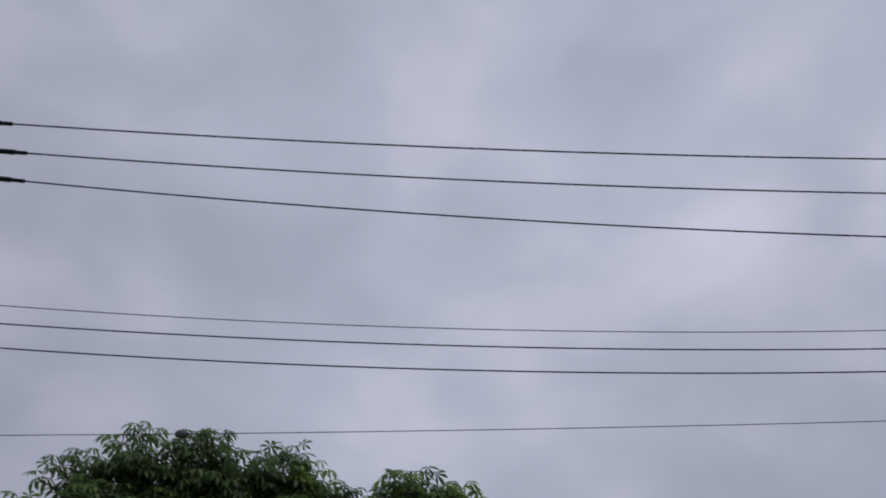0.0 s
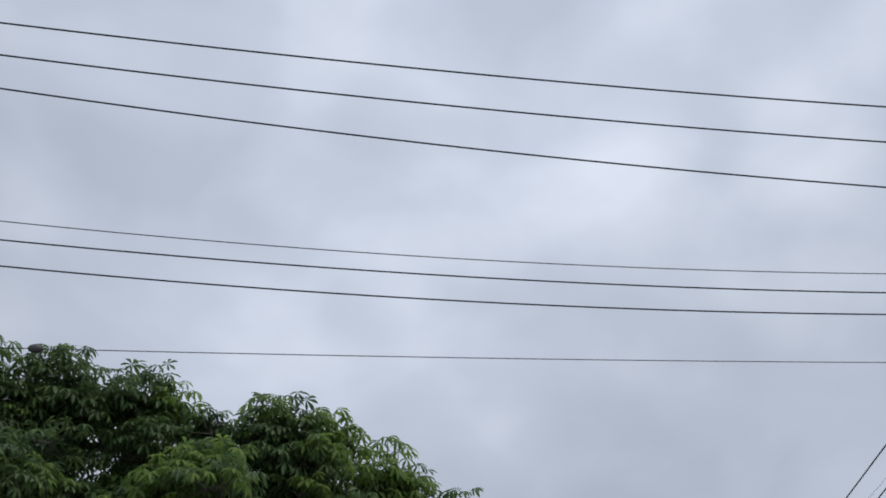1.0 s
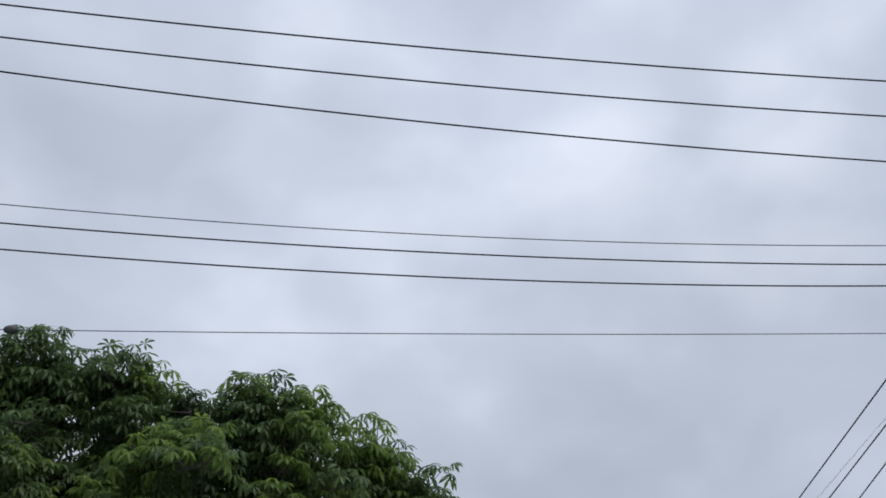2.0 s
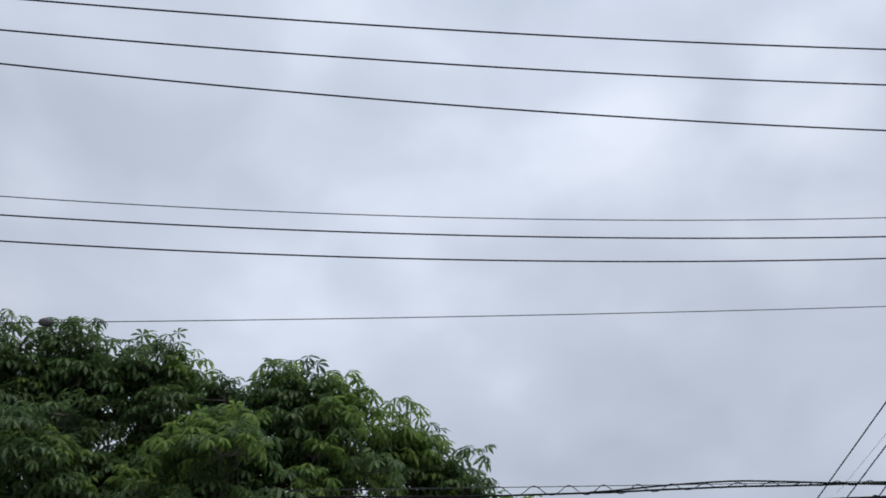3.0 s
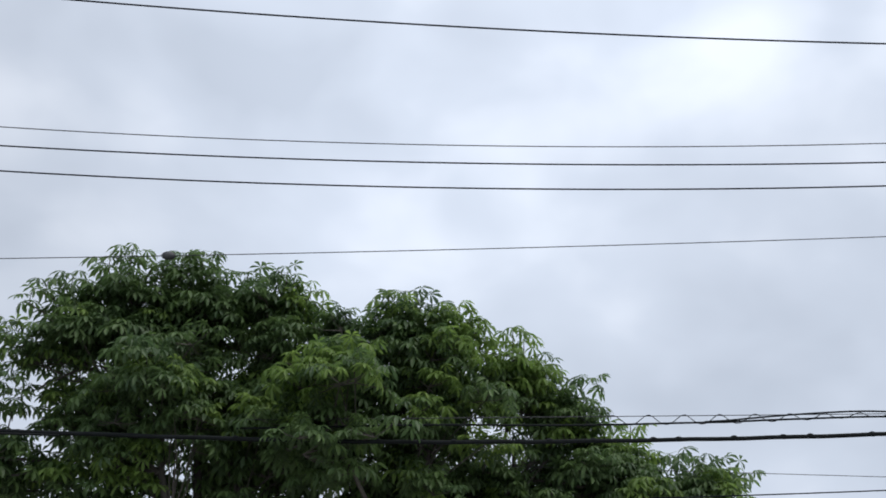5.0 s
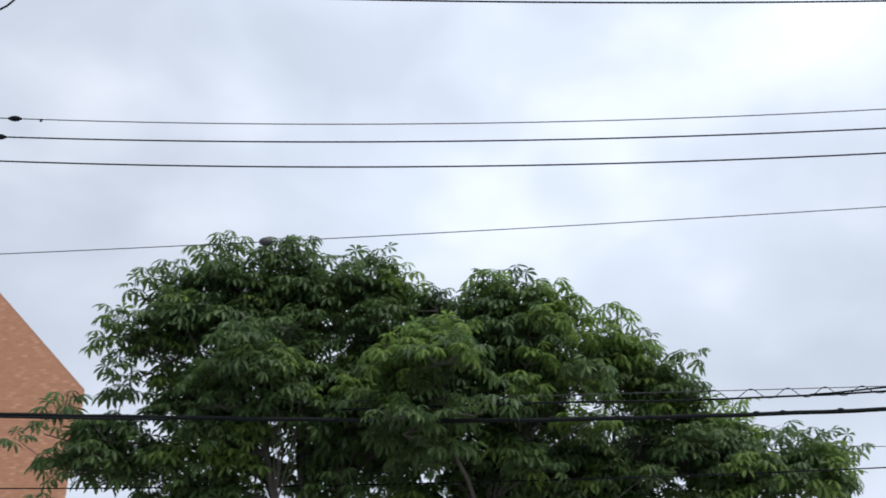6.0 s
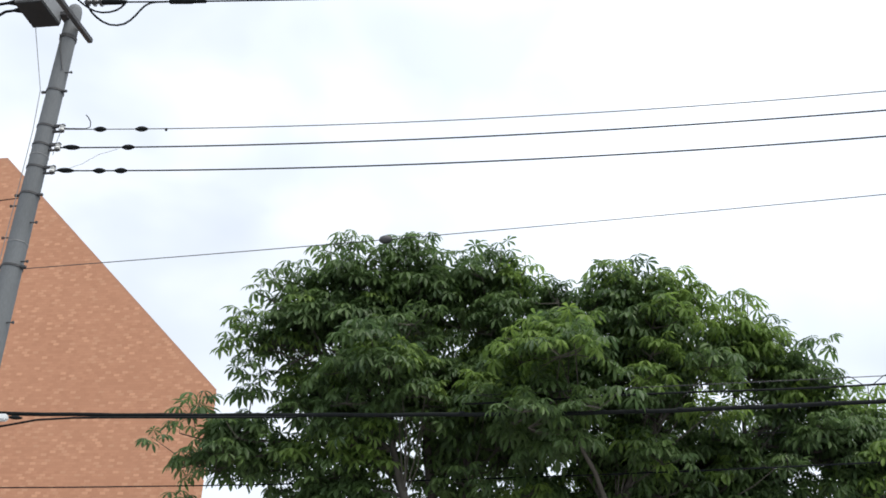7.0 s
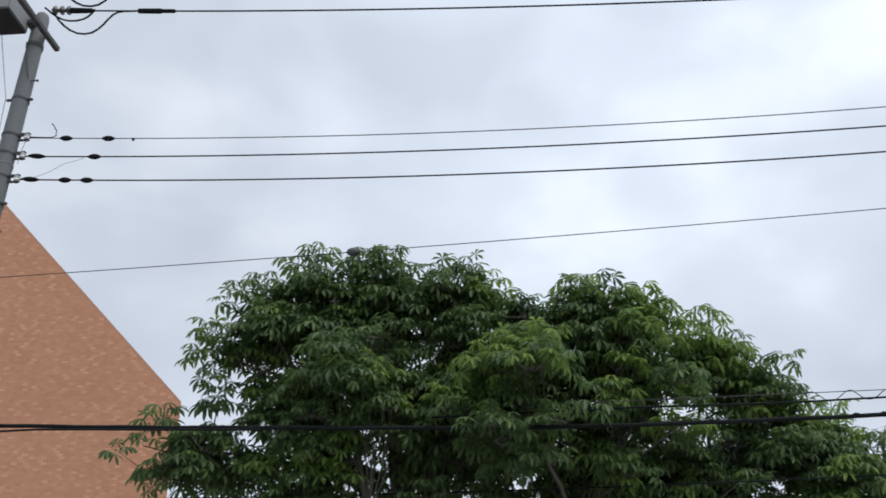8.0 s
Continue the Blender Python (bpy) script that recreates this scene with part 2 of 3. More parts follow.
def build_switch_box():
    sw = thing("switch_box", at(-0.24, -0.34, 9.95), "grey steel pole switch box with dark underside", "switch box")
    m = Matrix.Translation(at(-0.25, -0.35, 10.15)) @ TURN
    bm = bmesh.new()
    box(bm, m, (0.36, 0.48, 0.36), 0.015)
    body = part("body", bm, GREY_PAINT, sw)
    # thin plate that darkens the box's underside, shade given as colour
    bm = bmesh.new()
    box(bm, m @ Matrix.Translation((0, 0, -0.188)), (0.34, 0.46, 0.02), 0.004)
    part("underside", bm, UNDERSIDE_SHADE, body, "underside plate with its shade in the colour")
    bm = bmesh.new()
    box(bm, m @ Matrix.Translation((0.21, 0.28, -0.05)), (0.1, 0.22, 0.06), 0.006)
    part("bracket", bm, DARK_STEEL, sw)
    for k, y in enumerate((-0.14, 0.0, 0.14)):
        bm = bmesh.new()
        lathe(bm, m @ Matrix.Translation((-0.17, y, 0.02)) @ pose(0, 0, 0, 0, -90, 0), [(0.045, 0), (0.055, 0.04), (0.04, 0.07), (0.05, 0.11), (0.022, 0.24)], 10)
        bushing = part("bushing", bm, BLACK_RUBBER, sw, "black rubber bushing")
        bm = bmesh.new()
        p0 = m @ Vector((-0.40, y, 0.02))
        tube(bm, [p0, p0 + Vector((-0.12, 0, -0.03)), p0 + Vector((-0.25, 0, -0.15)), p0 + Vector((-0.4, 0, -0.2)), p0 + Vector((-0.65, 0.02, 0.1)), p0 + Vector((-0.8, 0.02, 0.35))], 0.017, 8)
        part("lead", bm, BLACK_RUBBER, bushing, "drooping black lead")
    return sw


build_switch_box()


# ---------------------------------------------------------------- wires
def wire_points(a, b, c, d0, s0, s1, steps=60, scale=1.0):
    pts = []
    for i in range(steps + 1):
        s = s0 + (s1 - s0) * i / steps
        z = a + b * s + c * s * s
        p = at(s, d0, z)
        if scale != 1.0:
            p = Vector(EYE) + (p - Vector(EYE)) * scale
        pts.append(p)
    return pts


SPAN = 26.0


def spindle(bm, p, q, r, sides=10):
    p, q = Vector(p), Vector(q)
    ts = (0, 0.12, 0.3, 0.5, 0.7, 0.88, 1)
    rs = (0.35, 0.6, 0.92, 1, 0.92, 0.6, 0.35)
    return tube(bm, [p.lerp(q, t) for t in ts], [r * k for k in rs], sides)


def build_low_wires():
    knobs = [((0.68, 0.056), (1.19, 0.05)), ((1.07, 0.05),), ((0.78, 0.05), (1.04, 0.056))]
    grips = (None, (0.27, 0.48), (0.26, 0.47))
    for i, (a, b, c, r) in enumerate(LV):
        zz = lambda s: a + b * s + c * s * s
        wire = thing("power_wire", at(0.15, 0, zz(0.15)), "thin dark low-voltage wire strung from the concrete pole" if i else "thinner bare low-voltage wire strung from the concrete pole",
                     "power wire", "low-voltage wires")
        bm = bmesh.new()
        tube(bm, wire_points(a, b, c, 0, 0.2, SPAN, 80), r, 6)
        smooth(part("strand", bm, WIRE_SHEATH if i else WIRE_BARE, wire))
        # strain clevis on the pole
        bm = bmesh.new()
        rr = radius(zz(0))
        for dz in (-0.042, 0.042):
            box(bm, Matrix.Translation(at(rr + 0.06, -0.0, zz(0) + dz)) @ TURN, (0.14, 0.034, 0.016), 0.003)
        tube(bm, [at(rr + 0.1, 0, zz(0) - 0.058), at(rr + 0.1, 0, zz(0) + 0.058)], 0.013, 8)
        clevis = part("clevis", bm, DARK_STEEL, wire, "dark steel clevis")
        bm = bmesh.new()
        lathe(bm, Matrix.Translation(at(rr + 0.1, 0, zz(0) - 0.033)), [(0.022, 0), (0.036, 0.01), (0.024, 0.033), (0.036, 0.056), (0.022, 0.066)], 12)
        part("spool_insulator", bm, PORCELAIN, clevis, "white porcelain spool")
        for s, r2 in knobs[i]:
            bm = bmesh.new()
            spindle(bm, at(s - 0.075, 0, zz(s - 0.075)), at(s + 0.075, 0, zz(s + 0.075)), 0.032)
            smooth(part("connector_cover", bm, BLACK_RUBBER, wire, "black spindle-shaped connector cover"))
        if grips[i]:
            bm = bmesh.new()
            g0, g1 = grips[i]
            spindle(bm, at(g0, 0, zz(g0) + 0.01), at(g1, 0, zz(g1)), 0.03)
            smooth(part("grip_cover", bm, BLACK_RUBBER, wire, "black wire grip cover"))
        else:
            bm = bmesh.new()
            tube(bm, [at(0.2, 0, zz(0.2) + 0.012), at(0.5, 0, zz(0.5) + 0.008), at(0.55, 0, zz(0.5) + 0.03), at(0.54, 0, zz(0.5) + 0.10), at(0.5, 0, zz(0.5) + 0.16), at(0.465, 0, zz(0.5) + 0.2)], 0.006, 6)
            part("wire_tail", bm, WIRE_SHEATH, wire, "upturned loose wire tail")
            bm = bmesh.new()
            box(bm, Matrix.Translation(at(1.49, 0, zz(1.49) - 0.012)) @ TURN, (0.025, 0.02, 0.035), 0.004)
            part("tag", bm, BLACK_RUBBER, wire)
    bm = bmesh.new()
    tube(bm, [at(0.2, -0.01, 8.5), at(0.17, -0.01, 8.3), at(0.17, -0.01, 8.18)], 0.004, 5)
    tagged(part("tie_wire", bm, GREY_PAINT), "thin grey tie wire between two clevises", "wire")
    bm = bmesh.new()
    tube(bm, [at(0.35, 0, 7.98), at(0.55, 0, 8.05), at(0.72, 0, 8.16), at(0.95, 0, 8.225)], 0.0025, 5)
    tagged(part("tie_wire", bm, GREY_PAINT), "fine pale bridging wire between two power wires", "wire")


def build_high_wires():
    scales = [(10.05 - 1.6) / (m[0] - 1.6) for m in MV]
    sleeves = [(0.84, 1.28), (1.16, 1.60), (1.22, 1.70)]
    for (a, b, c), k, (s0, s1) in zip(MV, scales, sleeves):
        zz = lambda s: a + b * s + c * s * s
        put = lambda s, dz=0.0: Vector(EYE) + (at(s, 0, zz(s) + dz) - Vector(EYE)) * k
        wire = thing("power_wire", put(0), "dark high-voltage wire with black sleeve near the pole", "power wire", "high-voltage wires")
        bm = bmesh.new()
        tube(bm, wire_points(a, b, c, 0, 0.25, SPAN, 80, k), 0.0105, 6)
        smooth(part("strand", bm, WIRE_SHEATH, wire))
        bm = bmesh.new()
        p, q = put(s0), put(s1)
        tube(bm, [p, p.lerp(q, 0.03), p.lerp(q, 0.6), p.lerp(q, 0.66), p.lerp(q, 0.97), q], [0.02, 0.03, 0.032, 0.024, 0.024, 0.012], 10)
        smooth(part("sleeve", bm, BLACK_RUBBER, wire, "black rubber sleeve"))
        bm = bmesh.new()
        p, q = put(0.08), put(0.36)
        for t in (0.1, 0.42, 0.74):
            m = Matrix.Translation(p.lerp(q, t)) @ (q - p).to_track_quat("Z", "Y").to_matrix().to_4x4()
            lathe(bm, m, [(0.02, 0), (0.05, 0.03), (0.055, 0.045), (0.025, 0.05), (0.02, 0.09)], 14)
        smooth(part("strain_insulator", bm, GREY_PORCELAIN, wire, "grey porcelain strain insulator"))
        bm = bmesh.new()
        tube(bm, [put(0.33), put(0.36), put(0.62), put(0.66)], [0.02, 0.036, 0.03, 0.015], 10)
        smooth(part("clamp_cover", bm, BLACK_RUBBER, wire, "black wire clamp cover"))
        # jumper loops that drop from the wire and turn back to the pole
        bm = bmesh.new()
        loop = [(1.2, 0), (1.05, -0.005), (0.97, -0.02), (0.91, -0.06), (0.86, -0.13), (0.82, -0.2), (0.76, -0.28), (0.69, -0.335), (0.6, -0.355), (0.5, -0.345),
                (0.4, -0.3), (0.31, -0.235), (0.23, -0.16), (0.16, -0.07), (0.1, 0.01)]
        tube(bm, [put(s, dz) for s, dz in loop], 0.0125, 6)
        smooth(part("jumper", bm, BLACK_RUBBER, wire, "looping black jumper cable"))
        bm = bmesh.new()
        loop = [(0.66, 0.02), (0.64, -0.03), (0.6, -0.085), (0.54, -0.13), (0.46, -0.155), (0.36, -0.16), (0.27, -0.14), (0.19, -0.1), (0.1, -0.04), (0.0, 0.04)]
        tube(bm, [put(s, dz) for s, dz in loop], 0.0115, 6)
        smooth(part("jumper", bm, BLACK_RUBBER, wire))


def build_thin_line():
    a, b, c = 6.741, 0.0430, 0.001288
    line = thing("overhead_line", at(0.1, 0.25, a), "thin grey overhead line with a small dark ball", "overhead line")
    bm = bmesh.new()
    tube(bm, wire_points(a, b, c, 0.0, 0.1, SPAN, 60), 0.0048, 6)
    part("strand", bm, WIRE_BARE, line)
    bm = bmesh.new()
    s = 4.14
    m = Matrix.Translation(at(s, 0, a + b * s + c * s * s)) @ TURN @ pose(0, 0, 0, 0, 90, 0)
    lathe(bm, m, [(0.008, -0.072), (0.03, -0.055), (0.044, -0.02), (0.044, 0.02), (0.03, 0.055), (0.008, 0.072)], 14)
    smooth(part("ball", bm, DARK_STEEL, line, "small dark grey spindle ball"))


def build_cables():
    def z_main(s):
        return 5.115 - 0.030 * s + 0.0042 * s * s - 0.04 * max(0.0, min(1.0, (s - 3.5) / 3))
    cable = thing("telephone_cable", at(0, -0.1, z_main(0)), "thick black telephone cable strung along the street", "cable", "telephone cables")
    bm = bmesh.new()
    tube(bm, [at(s, 0, z_main(s) + 0.003 * math.sin(s * 7)) for s in [-8 + i * 0.25 for i in range(int((SPAN + 8) / 0.25) + 1)]], 0.021, 8)
    sheath = smooth(part("sheath", bm, BLACK_RUBBER, cable))
    for i in range(int((SPAN - 5) / 0.42)):
        s = 5.0 + i * 0.42 + 0.1 * math.sin(i * 2.3)
        bm = bmesh.new()
        spindle(bm, at(s - 0.03, 0, z_main(s) + 0.006), at(s + 0.05, 0, z_main(s) + 0.006), 0.027, 8)
        part("lashing", bm, BLACK_RUBBER, sheath)

    drop = thing("telephone_cable", at(0, -0.12, 5.0), "thinner black cable joining the thick telephone cable", "cable", "telephone cables")
    bm = bmesh.new()
    pts = [(-6, 4.8), (-2, 4.88), (-0.6, 4.93), (0.0, 4.93), (0.35, 4.965), (0.7, 5.025), (1.1, 5.043), (1.6, 5.042), (2.3, 5.035), (3.4, 5.03)]
    tube(bm, [at(s, -0.03, z) for s, z in pts], 0.011, 6)
    smooth(part("sheath", bm, BLACK_RUBBER, drop))

    # slim cable hung from a messenger strand with a spiral of wire round both
    def z_mess(s):
        return 5.07 + 0.0357 * s + 0.0001 * s * s

    def z_slim(s):
        return z_mess(s) - 0.075 + 0.055 * max(0.0, min(1.0, (s - 9.6) / 1.3))
    hung = thing("messenger_cable", at(6, 0.06, z_mess(6)), "slim black cable spiralled to a messenger strand", "cable", "telephone cables")
    grid = [5.0 + i * 0.2 for i in range(int((SPAN - 5) / 0.2) + 1)]
    bm = bmesh.new()
    tube(bm, [at(s, 0.05, z_mess(s)) for s in grid], 0.004, 6)
    part("strand", bm, WIRE_BARE, hung)
    bm = bmesh.new()
    tube(bm, [at(s, 0.05, z_slim(s) + 0.008 * math.sin(s * 2.1)) for s in grid], 0.0095, 6)
    smooth(part("sheath", bm, BLACK_RUBBER, hung))
    bm = bmesh.new()
    tube(bm, [at(s, 0.045, z_slim(s) + 0.016 + 0.035 * math.sin((s - 9.5) * 1.4)) for s in grid if s > 9.2], 0.0085, 6)
    smooth(part("second_sheath", bm, BLACK_RUBBER, hung))
    bm = bmesh.new()
    pitch = 0.34
    n = int((SPAN - 8.2) / pitch * 12)
    pts = []
    for i in range(n):
        s = 8.2 + i * pitch / 12
        ang = 2 * math.pi * i / 12
        mid = (z_mess(s) + z_slim(s)) / 2
        half = (z_mess(s) - z_slim(s)) / 2 + 0.008
        pts.append(at(s, 0.05 + 0.04 * math.sin(ang), mid + half * math.cos(ang)))
    tube(bm, pts, 0.0042, 5)
    part("spiral", bm, BLACK_RUBBER, hung, "open spiral of black wire")

    low = thing("overhead_line", at(0, 0.9, 4.59), "thin dark service line below the telephone cables", "overhead line")
    bm = bmesh.new()
    tube(bm, [at(s, 0.9, 4.59 + 0.006 * s + 0.0026 * s * s) for s in [-8 + i * 0.5 for i in range(60)]], 0.0065, 6)
    part("strand", bm, WIRE_SHEATH, low)
    far = thing("overhead_line", at(9, 1.4, 5.3), "fine pale line low over the street", "overhead line")
    bm = bmesh.new()
    tube(bm, [at(s, 1.4, 5.33 - 0.003 * s) for s in (4, 8, 12, 18, 26)], 0.0035, 6)
    part("strand", bm, WIRE_BARE, far)
    stub = thing("overhead_line", at(-0.15, 0, 7.64), "short dark line leaving the pole", "overhead line")
    bm = bmesh.new()
    tube(bm, [at(-0.12, 0, 7.64), at(-2, 0.2, 7.6), at(-6, 0.6, 7.62), at(-14, 1.4, 7.8)], 0.006, 6)
    part("strand", bm, WIRE_SHEATH, stub)

    clos = thing("splice_box", at(0.27, -0.04, 5.04), "small white plastic splice box on the cable", "splice box")
    bm = bmesh.new()
    box(bm, Matrix.Translation(at(0.24, -0.05, 5.045)) @ TURN, (0.30, 0.07, 0.07), 0.016)
    case = part("case", bm, WHITE_PLASTIC, clos)
    bm = bmesh.new()
    spindle(bm, at(0.4, -0.05, 5.05), at(0.54, -0.03, 5.045), 0.022, 8)
    part("gland", bm, BLACK_RUBBER, case)


def build_service_drops():
    """Three sheathed wires and one frayed line that cross the street overhead."""
    runs = [((7.82, 10.01), (6.79, 7.14), 0.0075), ((8.14, 9.91), (7.42, 7.95), 0.0075), ((8.47, 9.81), (8.04, 8.74), 0.0075)]
    for (x0, y0), (x1, y1), r in runs:
        a, b = Vector((x0, y0, 6.0)), Vector((x1, y1, 6.0))
        d = (b - a).normalized()
        w = thing("service_wire", a, "thin dark service wire crossing over the street", "service wire", "service wires")
        bm = bmesh.new()
        tube(bm, [a - d * 12 + Vector((0, 0, 0.1)), a - d * 5, a, b, b + d * 8 + Vector((0, 0, 0.1))], r, 6)
        part("strand", bm, WIRE_SHEATH, w)
    a, b = Vector((7.94, 9.75, 6.0)), Vector((7.3, 7.79, 6.0))
    w = thing("frayed_line", a, "faint frayed grey line beside the service wires", "line")
    d = (b - a).normalized()
    rng = random.Random(5)
    for k in range(2):
        bm = bmesh.new()
        pts = [a - d * 0.6 + d * i * 0.06 + Vector((rng.uniform(-1, 1), rng.uniform(-1, 1), rng.uniform(-1, 1))) * 0.006 for i in range(90)]
        tube(bm, pts, 0.0011, 4)
        part("fibre", bm, GREY_PAINT, w)


build_low_wires()
build_high_wires()
build_thin_line()
build_cables()
build_service_drops()


# ---------------------------------------------------------------- tree
LOBES = [  # x, y, z, radius
    (-0.95, 11.3, 6.54, 0.68), (-0.24, 11.4, 6.66, 0.72), (0.42, 11.4, 6.58, 0.80), (-1.36, 11.3, 6.02, 0.55),
    (-1.42, 11.3, 6.42, 0.40), (-1.22, 11.4, 5.42, 0.50), (-1.45, 11.7, 4.85, 0.62), (-2.10, 11.6, 5.02, 0.52),
    (-0.55, 10.9, 5.62, 0.85), (0.45, 11.1, 5.62, 0.90), (1.40, 10.7, 6.10, 0.70), (2.15, 10.7, 6.18, 0.66),
    (1.10, 10.1, 5.26, 0.82), (2.43, 10.8, 5.42, 0.95), (3.10, 11.1, 6.00, 0.62), (3.62, 11.1, 5.48, 0.66),
    (4.40, 11.1, 5.02, 0.78), (5.12, 10.8, 4.95, 0.46), (0.45, 11.4, 4.75, 0.90), (1.70, 11.3, 4.55, 1.00),
    (3.45, 11.6, 4.75, 0.95), (-0.90, 11.4, 4.20, 0.80), (1.25, 11.2, 5.40, 0.85), (2.65, 11.6, 4.72, 1.00),
    (-0.60, 11.4, 4.95, 0.72),
]
TIPS = [  # shoots that stand out of the crown
    (-0.28, 11.0, 7.35), (-0.49, 11.1, 7.35), (-1.01, 11.1, 7.31), (-0.79, 11.0, 7.16), (-1.23, 11.1, 7.17), (-1.58, 11.2, 7.00),
    (-1.82, 11.2, 6.89), (-1.96, 11.2, 6.73), (-2.12, 11.2, 6.32), (-2.18, 11.2, 6.16), (-1.90, 11.3, 5.72), (-1.92, 11.3, 5.55),
    (-2.50, 11.5, 5.51), (-2.66, 11.5, 5.21), (-2.58, 11.5, 4.84), (0.22, 11.1, 7.21), (0.64, 11.0, 7.21), (0.90, 11.0, 7.06),
    (1.17, 11.2, 6.82), (1.35, 11.1, 6.85), (1.70, 10.6, 6.88), (1.92, 10.6, 6.95), (2.04, 10.6, 6.82), (2.44, 10.5, 6.77),
    (2.65, 10.5, 6.65), (3.08, 10.7, 6.67), (3.20, 10.7, 6.55), (3.50, 10.9, 6.45), (3.74, 10.9, 6.27), (4.00, 11.0, 5.95),
    (4.48, 11.0, 5.84),
    (4.91, 11.0, 5.55), (5.50, 11.0, 5.46),
]
BASE = Vector((0.75, 11.3, 0))


def leaf_template(rng):
    """A palmate leaf: a stalk along +x and six or seven drooping, folded leaflets round its end."""
    verts, faces = [], []
    stalk = rng.uniform(0.13, 0.22)
    w = 0.005
    hub = Vector((stalk, 0, -0.012))
    verts += [(0, -w, 0), (0, w, 0), tuple(hub)]
    faces.append((0, 1, 2))
    centre = 2
    count = rng.choice((6, 7, 7))
    sag = rng.uniform(0.3, 0.85)
    for k in range(count):
        f = k / (count - 1) * 2 - 1
        ang = f * radians(135) + rng.uniform(-0.1, 0.1)
        size = (0.205 - 0.07 * abs(f) ** 1.5) * rng.uniform(0.9, 1.1)
        wide = size * rng.uniform(0.13, 0.17)
        droop = sag * rng.uniform(0.7, 1.3)
        d, sd = Vector((math.cos(ang), math.sin(ang), 0)), Vector((-math.sin(ang), math.cos(ang), 0))
        row = len(verts)

        def spot(t, side, lift):
            z = -droop * size * t ** 1.7 + lift
            return tuple(hub + d * size * t * (1 - 0.22 * droop * t) + sd * side + Vector((0, 0, z)))
        for t, k2 in ((0.36, 0.55), (0.68, 1.0), (0.86, 0.66)):
            verts.append(spot(t, -wide * k2, 0.014 * k2))
            verts.append(spot(t, 0, 0))
            verts.append(spot(t, wide * k2, 0.014 * k2))
        verts.append(spot(1.0, 0, 0))
        a, b, c, d2, e, f2, g, h, i2, tip = range(row, row + 10)
        faces += [(centre, a, b), (centre, b, c), (a, d2, e, b), (b, e, f2, c), (d2, g, h, e), (e, h, i2, f2), (g, tip, h), (h, tip, i2)]
    return verts, faces


def build_tree():
    rng = random.Random(11)
    tree = thing("horse_chestnut_tree", BASE, "broad leafy tree with dark green palmate leaves", "tree")
    # trunk and limbs
    bm = bmesh.new()
    fork = Vector((0.6, 11.15, 2.7))
    tube(bm, [BASE + Vector((0, 0, -0.05)), BASE + Vector((0, 0, 0.25)), BASE + Vector((-0.05, -0.05, 1.2)), fork], [0.30, 0.22, 0.19, 0.17], 14)
    smooth(part("trunk", bm, BARK, tree))
    limbs = {}

    def limb(i, start, thick, name, holder):
        x, y, z, r = LOBES[i]
        end = Vector((x, y + 0.12, z + r * 0.3))
        side = Vector((end.x - start.x, end.y - start.y, 0))
        side = side.normalized() if side.length > 0.01 else Vector((1, 0, 0))
        pts = []
        for k in range(8):
            t = k / 7
            bow = math.sin(math.pi * t) * 0.12 * (end - start).length
            pts.append(start.lerp(end, t) + side * bow * 0.4 + Vector((rng.uniform(-1, 1), rng.uniform(-1, 1), rng.uniform(-0.5, 0.5))) * 0.045 * math.sin(math.pi * t))
        bm = bmesh.new()
        tube(bm, pts, [thick * (1 - k / 7) + 0.012 for k in range(8)], 8)
        limbs[i] = (pts, smooth(part(name, bm, BARK, holder)))
    mains = (1, 8, 9, 13, 15)
    for i in mains:
        limb(i, fork + Vector((rng.uniform(-0.05, 0.05), rng.uniform(-0.05, 0.05), -0.1)), 0.075, "limb", tree)
    for i in range(len(LOBES)):
        if i not in limbs:
            goal = Vector(LOBES[i][:3]) - Vector((0, 0, 0.6))
            start, main = min(((q, m) for m in mains for q in limbs[m][0][2:7]), key=lambda w: (w[0] - goal).length)
            limb(i, start, 0.014, "branch", limbs[main][1])
    # tufts on each lobe, and on each tuft the shoots that carry whorls of leaves
    shoots = []
    twig = bmesh.new()
    for i, (x, y, z, r) in enumerate(LOBES):
        c = Vector((x, y, z))
        pts = limbs[i][0]
        dense = 36 if x < -1.9 else 20 if x < -1.2 else 25 if x < 0.7 and z < 5.1 else 36 if z < 5.1 else 30
        for k in range(int(dense * r * r) + 4):
            v = Vector((rng.gauss(0, 1), rng.gauss(0, 1), rng.gauss(0.25, 1))).normalized()
            tc = c + v * r * rng.uniform(0.3, 0.78)
            tr = rng.uniform(0.18, 0.32)
            start = pts[rng.choice((4, 5, 6, 7))]
            mid = start.lerp(tc, 0.5) + Vector((rng.uniform(-0.08, 0.08), rng.uniform(-0.08, 0.08), -0.06))
            tube(twig, [start, mid, tc], [0.009, 0.007, 0.005], 4)
            # whole tufts turn paler, mostly high and right: brighter light put into leaf colour
            lit_tuft = rng.random() < (0.06 if x < 0.8 else 0.6 if x > 1.8 and z > 5.6 else 0.3) + 0.2 * max(0.0, v.z)
            for j in range(rng.choice((5, 6, 6, 7))):
                w = Vector((rng.gauss(0, 1), rng.gauss(0, 1), abs(rng.gauss(0, 1)) - 0.2)).normalized()
                p = tc + Vector((w.x * tr, w.y * tr, w.z * tr * 0.75))
                shoots.append((p, (w * 0.55 + Vector((0, -0.05, 0.85))).normalized(), rng.uniform(0.52, 0.76), lit_tuft and rng.random() < 0.75))
                tube(twig, [tc, tc.lerp(p, 0.6) + Vector((0, 0, -0.02)), p], [0.006, 0.005, 0.003], 3)
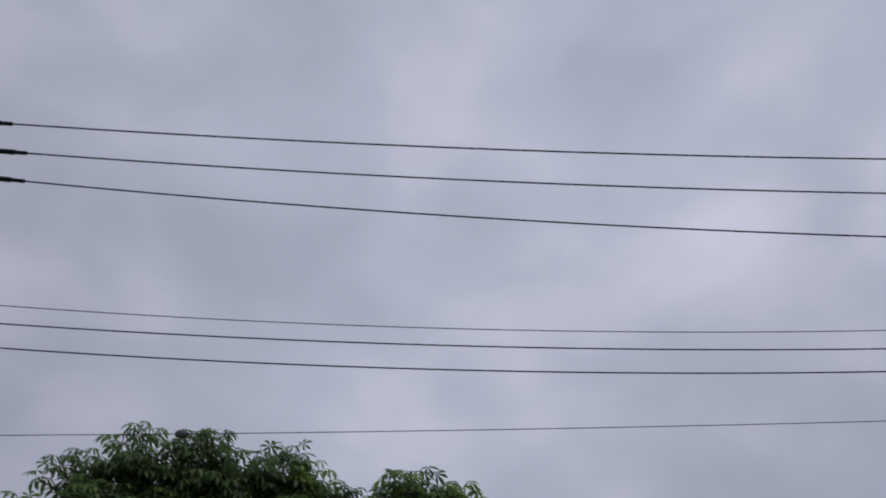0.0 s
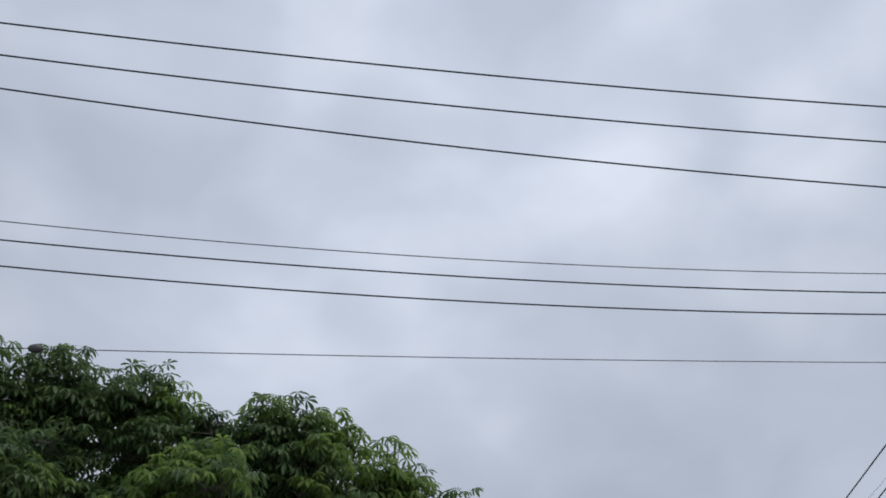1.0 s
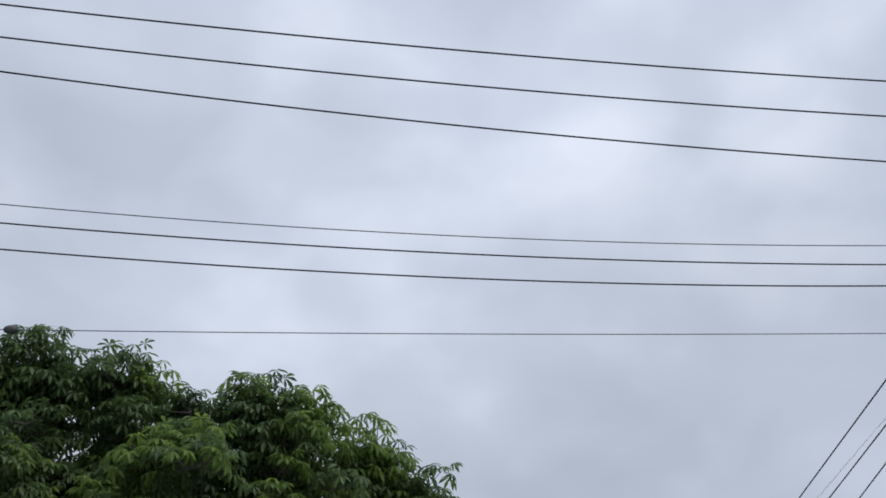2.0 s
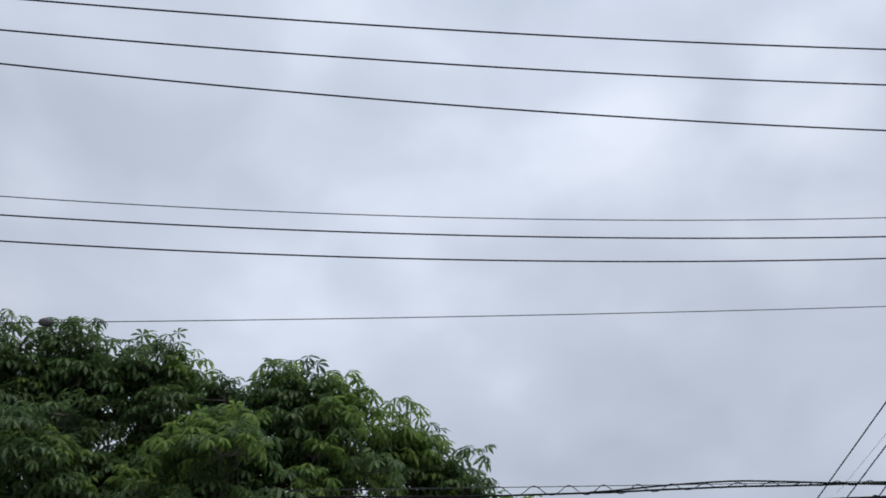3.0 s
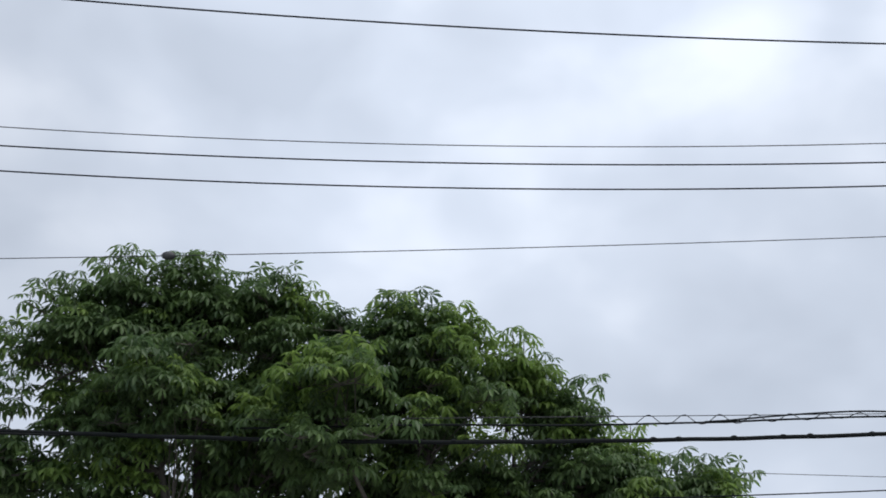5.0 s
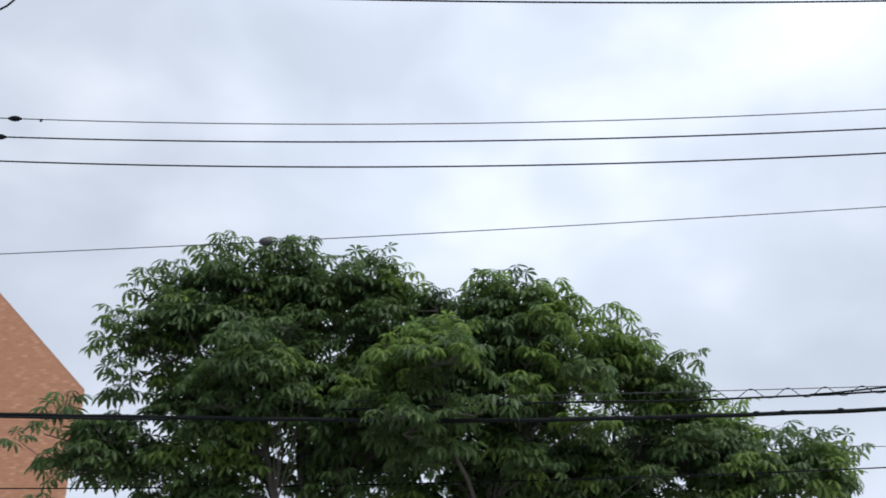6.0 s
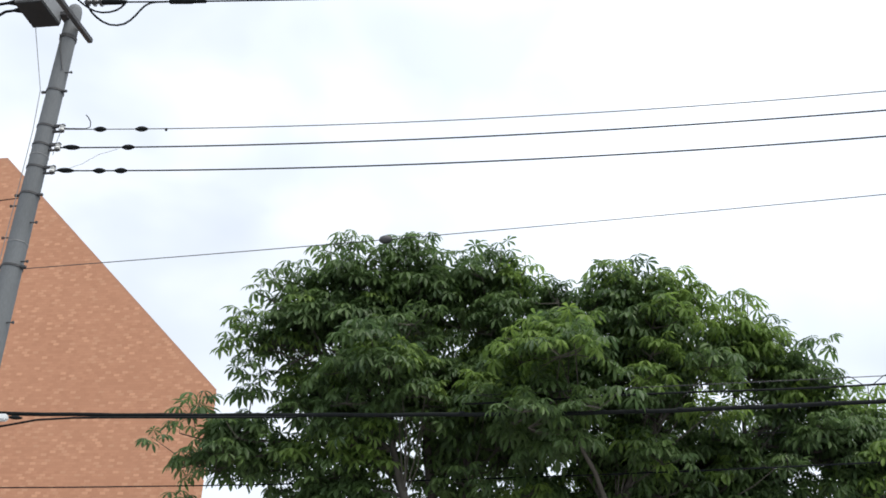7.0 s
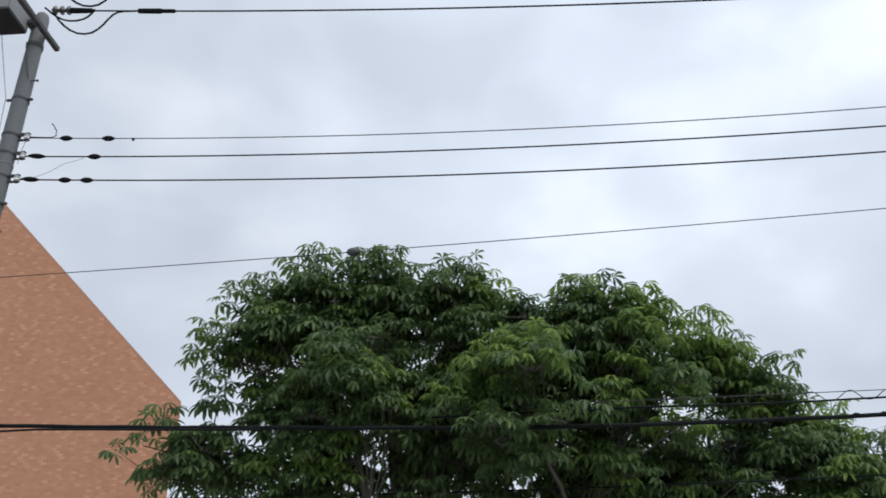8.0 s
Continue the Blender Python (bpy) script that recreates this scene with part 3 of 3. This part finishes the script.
    for x, y, z in TIPS:
        p = Vector((x, y, z + 0.04))
        c = Vector(min(LOBES, key=lambda l: (Vector(l[:3]) - p).length)[:3])
        out = (p - c).normalized()
        tube(twig, [c, c.lerp(p, 0.5) + Vector((rng.uniform(-0.06, 0.06), 0.05, -0.05)), p - Vector((0, 0, 0.12)), p], [0.014, 0.01, 0.006, 0.004], 5)
        lit_tuft = rng.random() < (0.08 if x < 0.8 else 0.5)
        shoots.append((p, (out * 0.35 + Vector((0, 0, 0.95))).normalized(), rng.uniform(0.68, 0.82), lit_tuft))
        for k in range(1 if x < -1.8 else 6):
            q = p + Vector((rng.gauss(0, 0.13), rng.gauss(0, 0.12), rng.uniform(-0.45, -0.08)))
            shoots.append((q, (out * 0.3 + Vector((0, 0, 0.9))).normalized(), rng.uniform(0.6, 0.8), lit_tuft))
            tube(twig, [p + Vector((0, 0, -0.35)), q], [0.005, 0.003], 3)
    tagged(part("twigs", twig, BARK, tree), kind="stuff")
    # leaves
    temps = [leaf_template(rng) for _ in range(10)]
    poses = []
    for p, axis, k, lit_tuft in shoots:
        m = axis.to_track_quat("Z", "Y").to_matrix()
        n = rng.choice((5, 6, 7, 7))
        a0 = rng.uniform(0, 6.28)
        for j in range(n):
            a = a0 + j * 2.4
            tilt = rng.uniform(-0.35, 0.25) + (0.5 if j > 5 else 0)
            x = (m @ Vector((math.cos(a) * math.cos(tilt), math.sin(a) * math.cos(tilt), math.sin(tilt)))).normalized()
            up = Vector((rng.gauss(0, 0.15), rng.gauss(0, 0.15), 1.0))
            y = up.cross(x).normalized()
            z = x.cross(y)
            s = k * rng.uniform(0.8, 1.12)
            mm = Matrix((x, y, z)).transposed().to_4x4()
            mm.translation = p
            poses.append((mm @ Matrix.Diagonal((s, s, s, 1)), rng.randrange(len(temps)), lit_tuft))
    # the leaves over the street side, singly; the rest as one crown
    order = sorted(range(len(poses)), key=lambda i: poses[i][0].translation.y - 0.25 * poses[i][0].translation.z)
    single = set(order[:300])
    back = tree.matrix_world.inverted()
    arrays = [np.array(v) for v, f in temps]
    for lit, mat in ((False, LEAF), (True, PALE_LIT_LEAF)):
        meshes = []
        for v, f in temps:
            me = bpy.data.meshes.new("leaf")
            me.from_pydata(v, [], f)
            me.materials.append(mat)
            meshes.append(me)
        verts, faces, base = [], [], 0
        for i, (m, k, lit_tuft) in enumerate(poses):
            if i in single or lit_tuft != lit:
                continue
            mm = np.array(m)
            verts.append(arrays[k] @ mm[:3, :3].T + mm[:3, 3])
            faces += [tuple(base + q for q in fc) for fc in temps[k][1]]
            base += len(arrays[k])
        me = bpy.data.meshes.new("crown")
        me.from_pydata(np.concatenate(verts).tolist(), [], faces)
        me.materials.append(mat)
        crown = new("crown", me)
        crown.parent = tree
        crown.matrix_parent_inverse = back
        tagged(crown, "pale yellow-green leaves with the upper right's light in their colour" if lit else "dark green leaves", kind="stuff")
        for i in sorted(single):
            m, k, lit_tuft = poses[i]
            if lit_tuft == lit:
                ob = new("leaf", meshes[k])
                ob.parent = tree
                ob.matrix_parent_inverse = back
                ob.matrix_basis = m
    return tree


build_tree()


# ---------------------------------------------------------------- bricks of the building
def build_bricks(house):
    """Running bond over the gable wall; a lighter brick here and there."""
    rng = random.Random(3)
    L, H, G = 0.105, 0.048, 0.005
    bm = bmesh.new()
    box(bm, TURN.copy(), (L, 0.03, H), 0.002)
    me = bpy.data.meshes.new("brick")
    bm.to_mesh(me)
    bm.free()
    me.materials.append(BRICK)
    pale = me.copy()
    pale.materials[0] = PALE_BRICK
    plain = bmesh.new()
    box(plain, Matrix.Identity(4), (1, 0.03, H))
    plain.verts.index_update()
    plain_co = np.array([v.co[:] for v in plain.verts])
    plain_faces = [tuple(v.index for v in f.verts) for f in plain.faces]
    plain.free()
    turn = np.array(TURN.to_3x3())
    back = house.matrix_world.inverted()
    joined = {0: ([], []), 1: ([], [])}
    singles, row, z = 0, 0, 4.0
    while z + H / 2 < APEX_Z - 0.02:
        # where the sloping edge cuts this course
        edge = min(EAVE_S, APEX_S + (APEX_Z - 0.02 - z - H / 2) * (EAVE_S - APEX_S) / (APEX_Z - EAVE_Z))
        s = -8.4 + (row % 2) * (L + G) / 2 + rng.uniform(-0.01, 0.01)
        last = 0
        while s - L / 2 < edge - 0.03:
            right = min(s + L / 2, edge)
            wide, mid = right - (s - L / 2), (right + s - L / 2) / 2
            light = 1 if rng.random() < 0.2 and not last else 0
            last = light
            p = at(mid, WALL_D + 0.0155 + rng.uniform(-0.0008, 0.0008), z)
            if singles < 300 and -2.2 < s < -0.9 and 6.7 < z < 8.2 and wide > L - 0.001:
                ob = new("brick", pale if light else me)
                ob.parent = house
                ob.matrix_parent_inverse = back
                ob.matrix_basis = Matrix.Translation(p)
                singles += 1
            else:
                vs, fs = joined[light]
                b = len(vs) * 8
                vs.append((plain_co * np.array((wide, 1, 1))) @ turn.T + np.array(p))
                fs += [tuple(b + q for q in f) for f in plain_faces]
            s += L + G
        z += H + G
        row += 1
    for light, (vs, fs) in joined.items():
        mesh = bpy.data.meshes.new("brickwork")
        mesh.from_pydata(np.concatenate(vs).tolist(), [], fs)
        mesh.materials.append(PALE_BRICK if light else BRICK)
        ob = new("brickwork", mesh)
        ob.parent = house
        ob.matrix_parent_inverse = back
        tagged(ob, kind="stuff")


build_bricks(house)
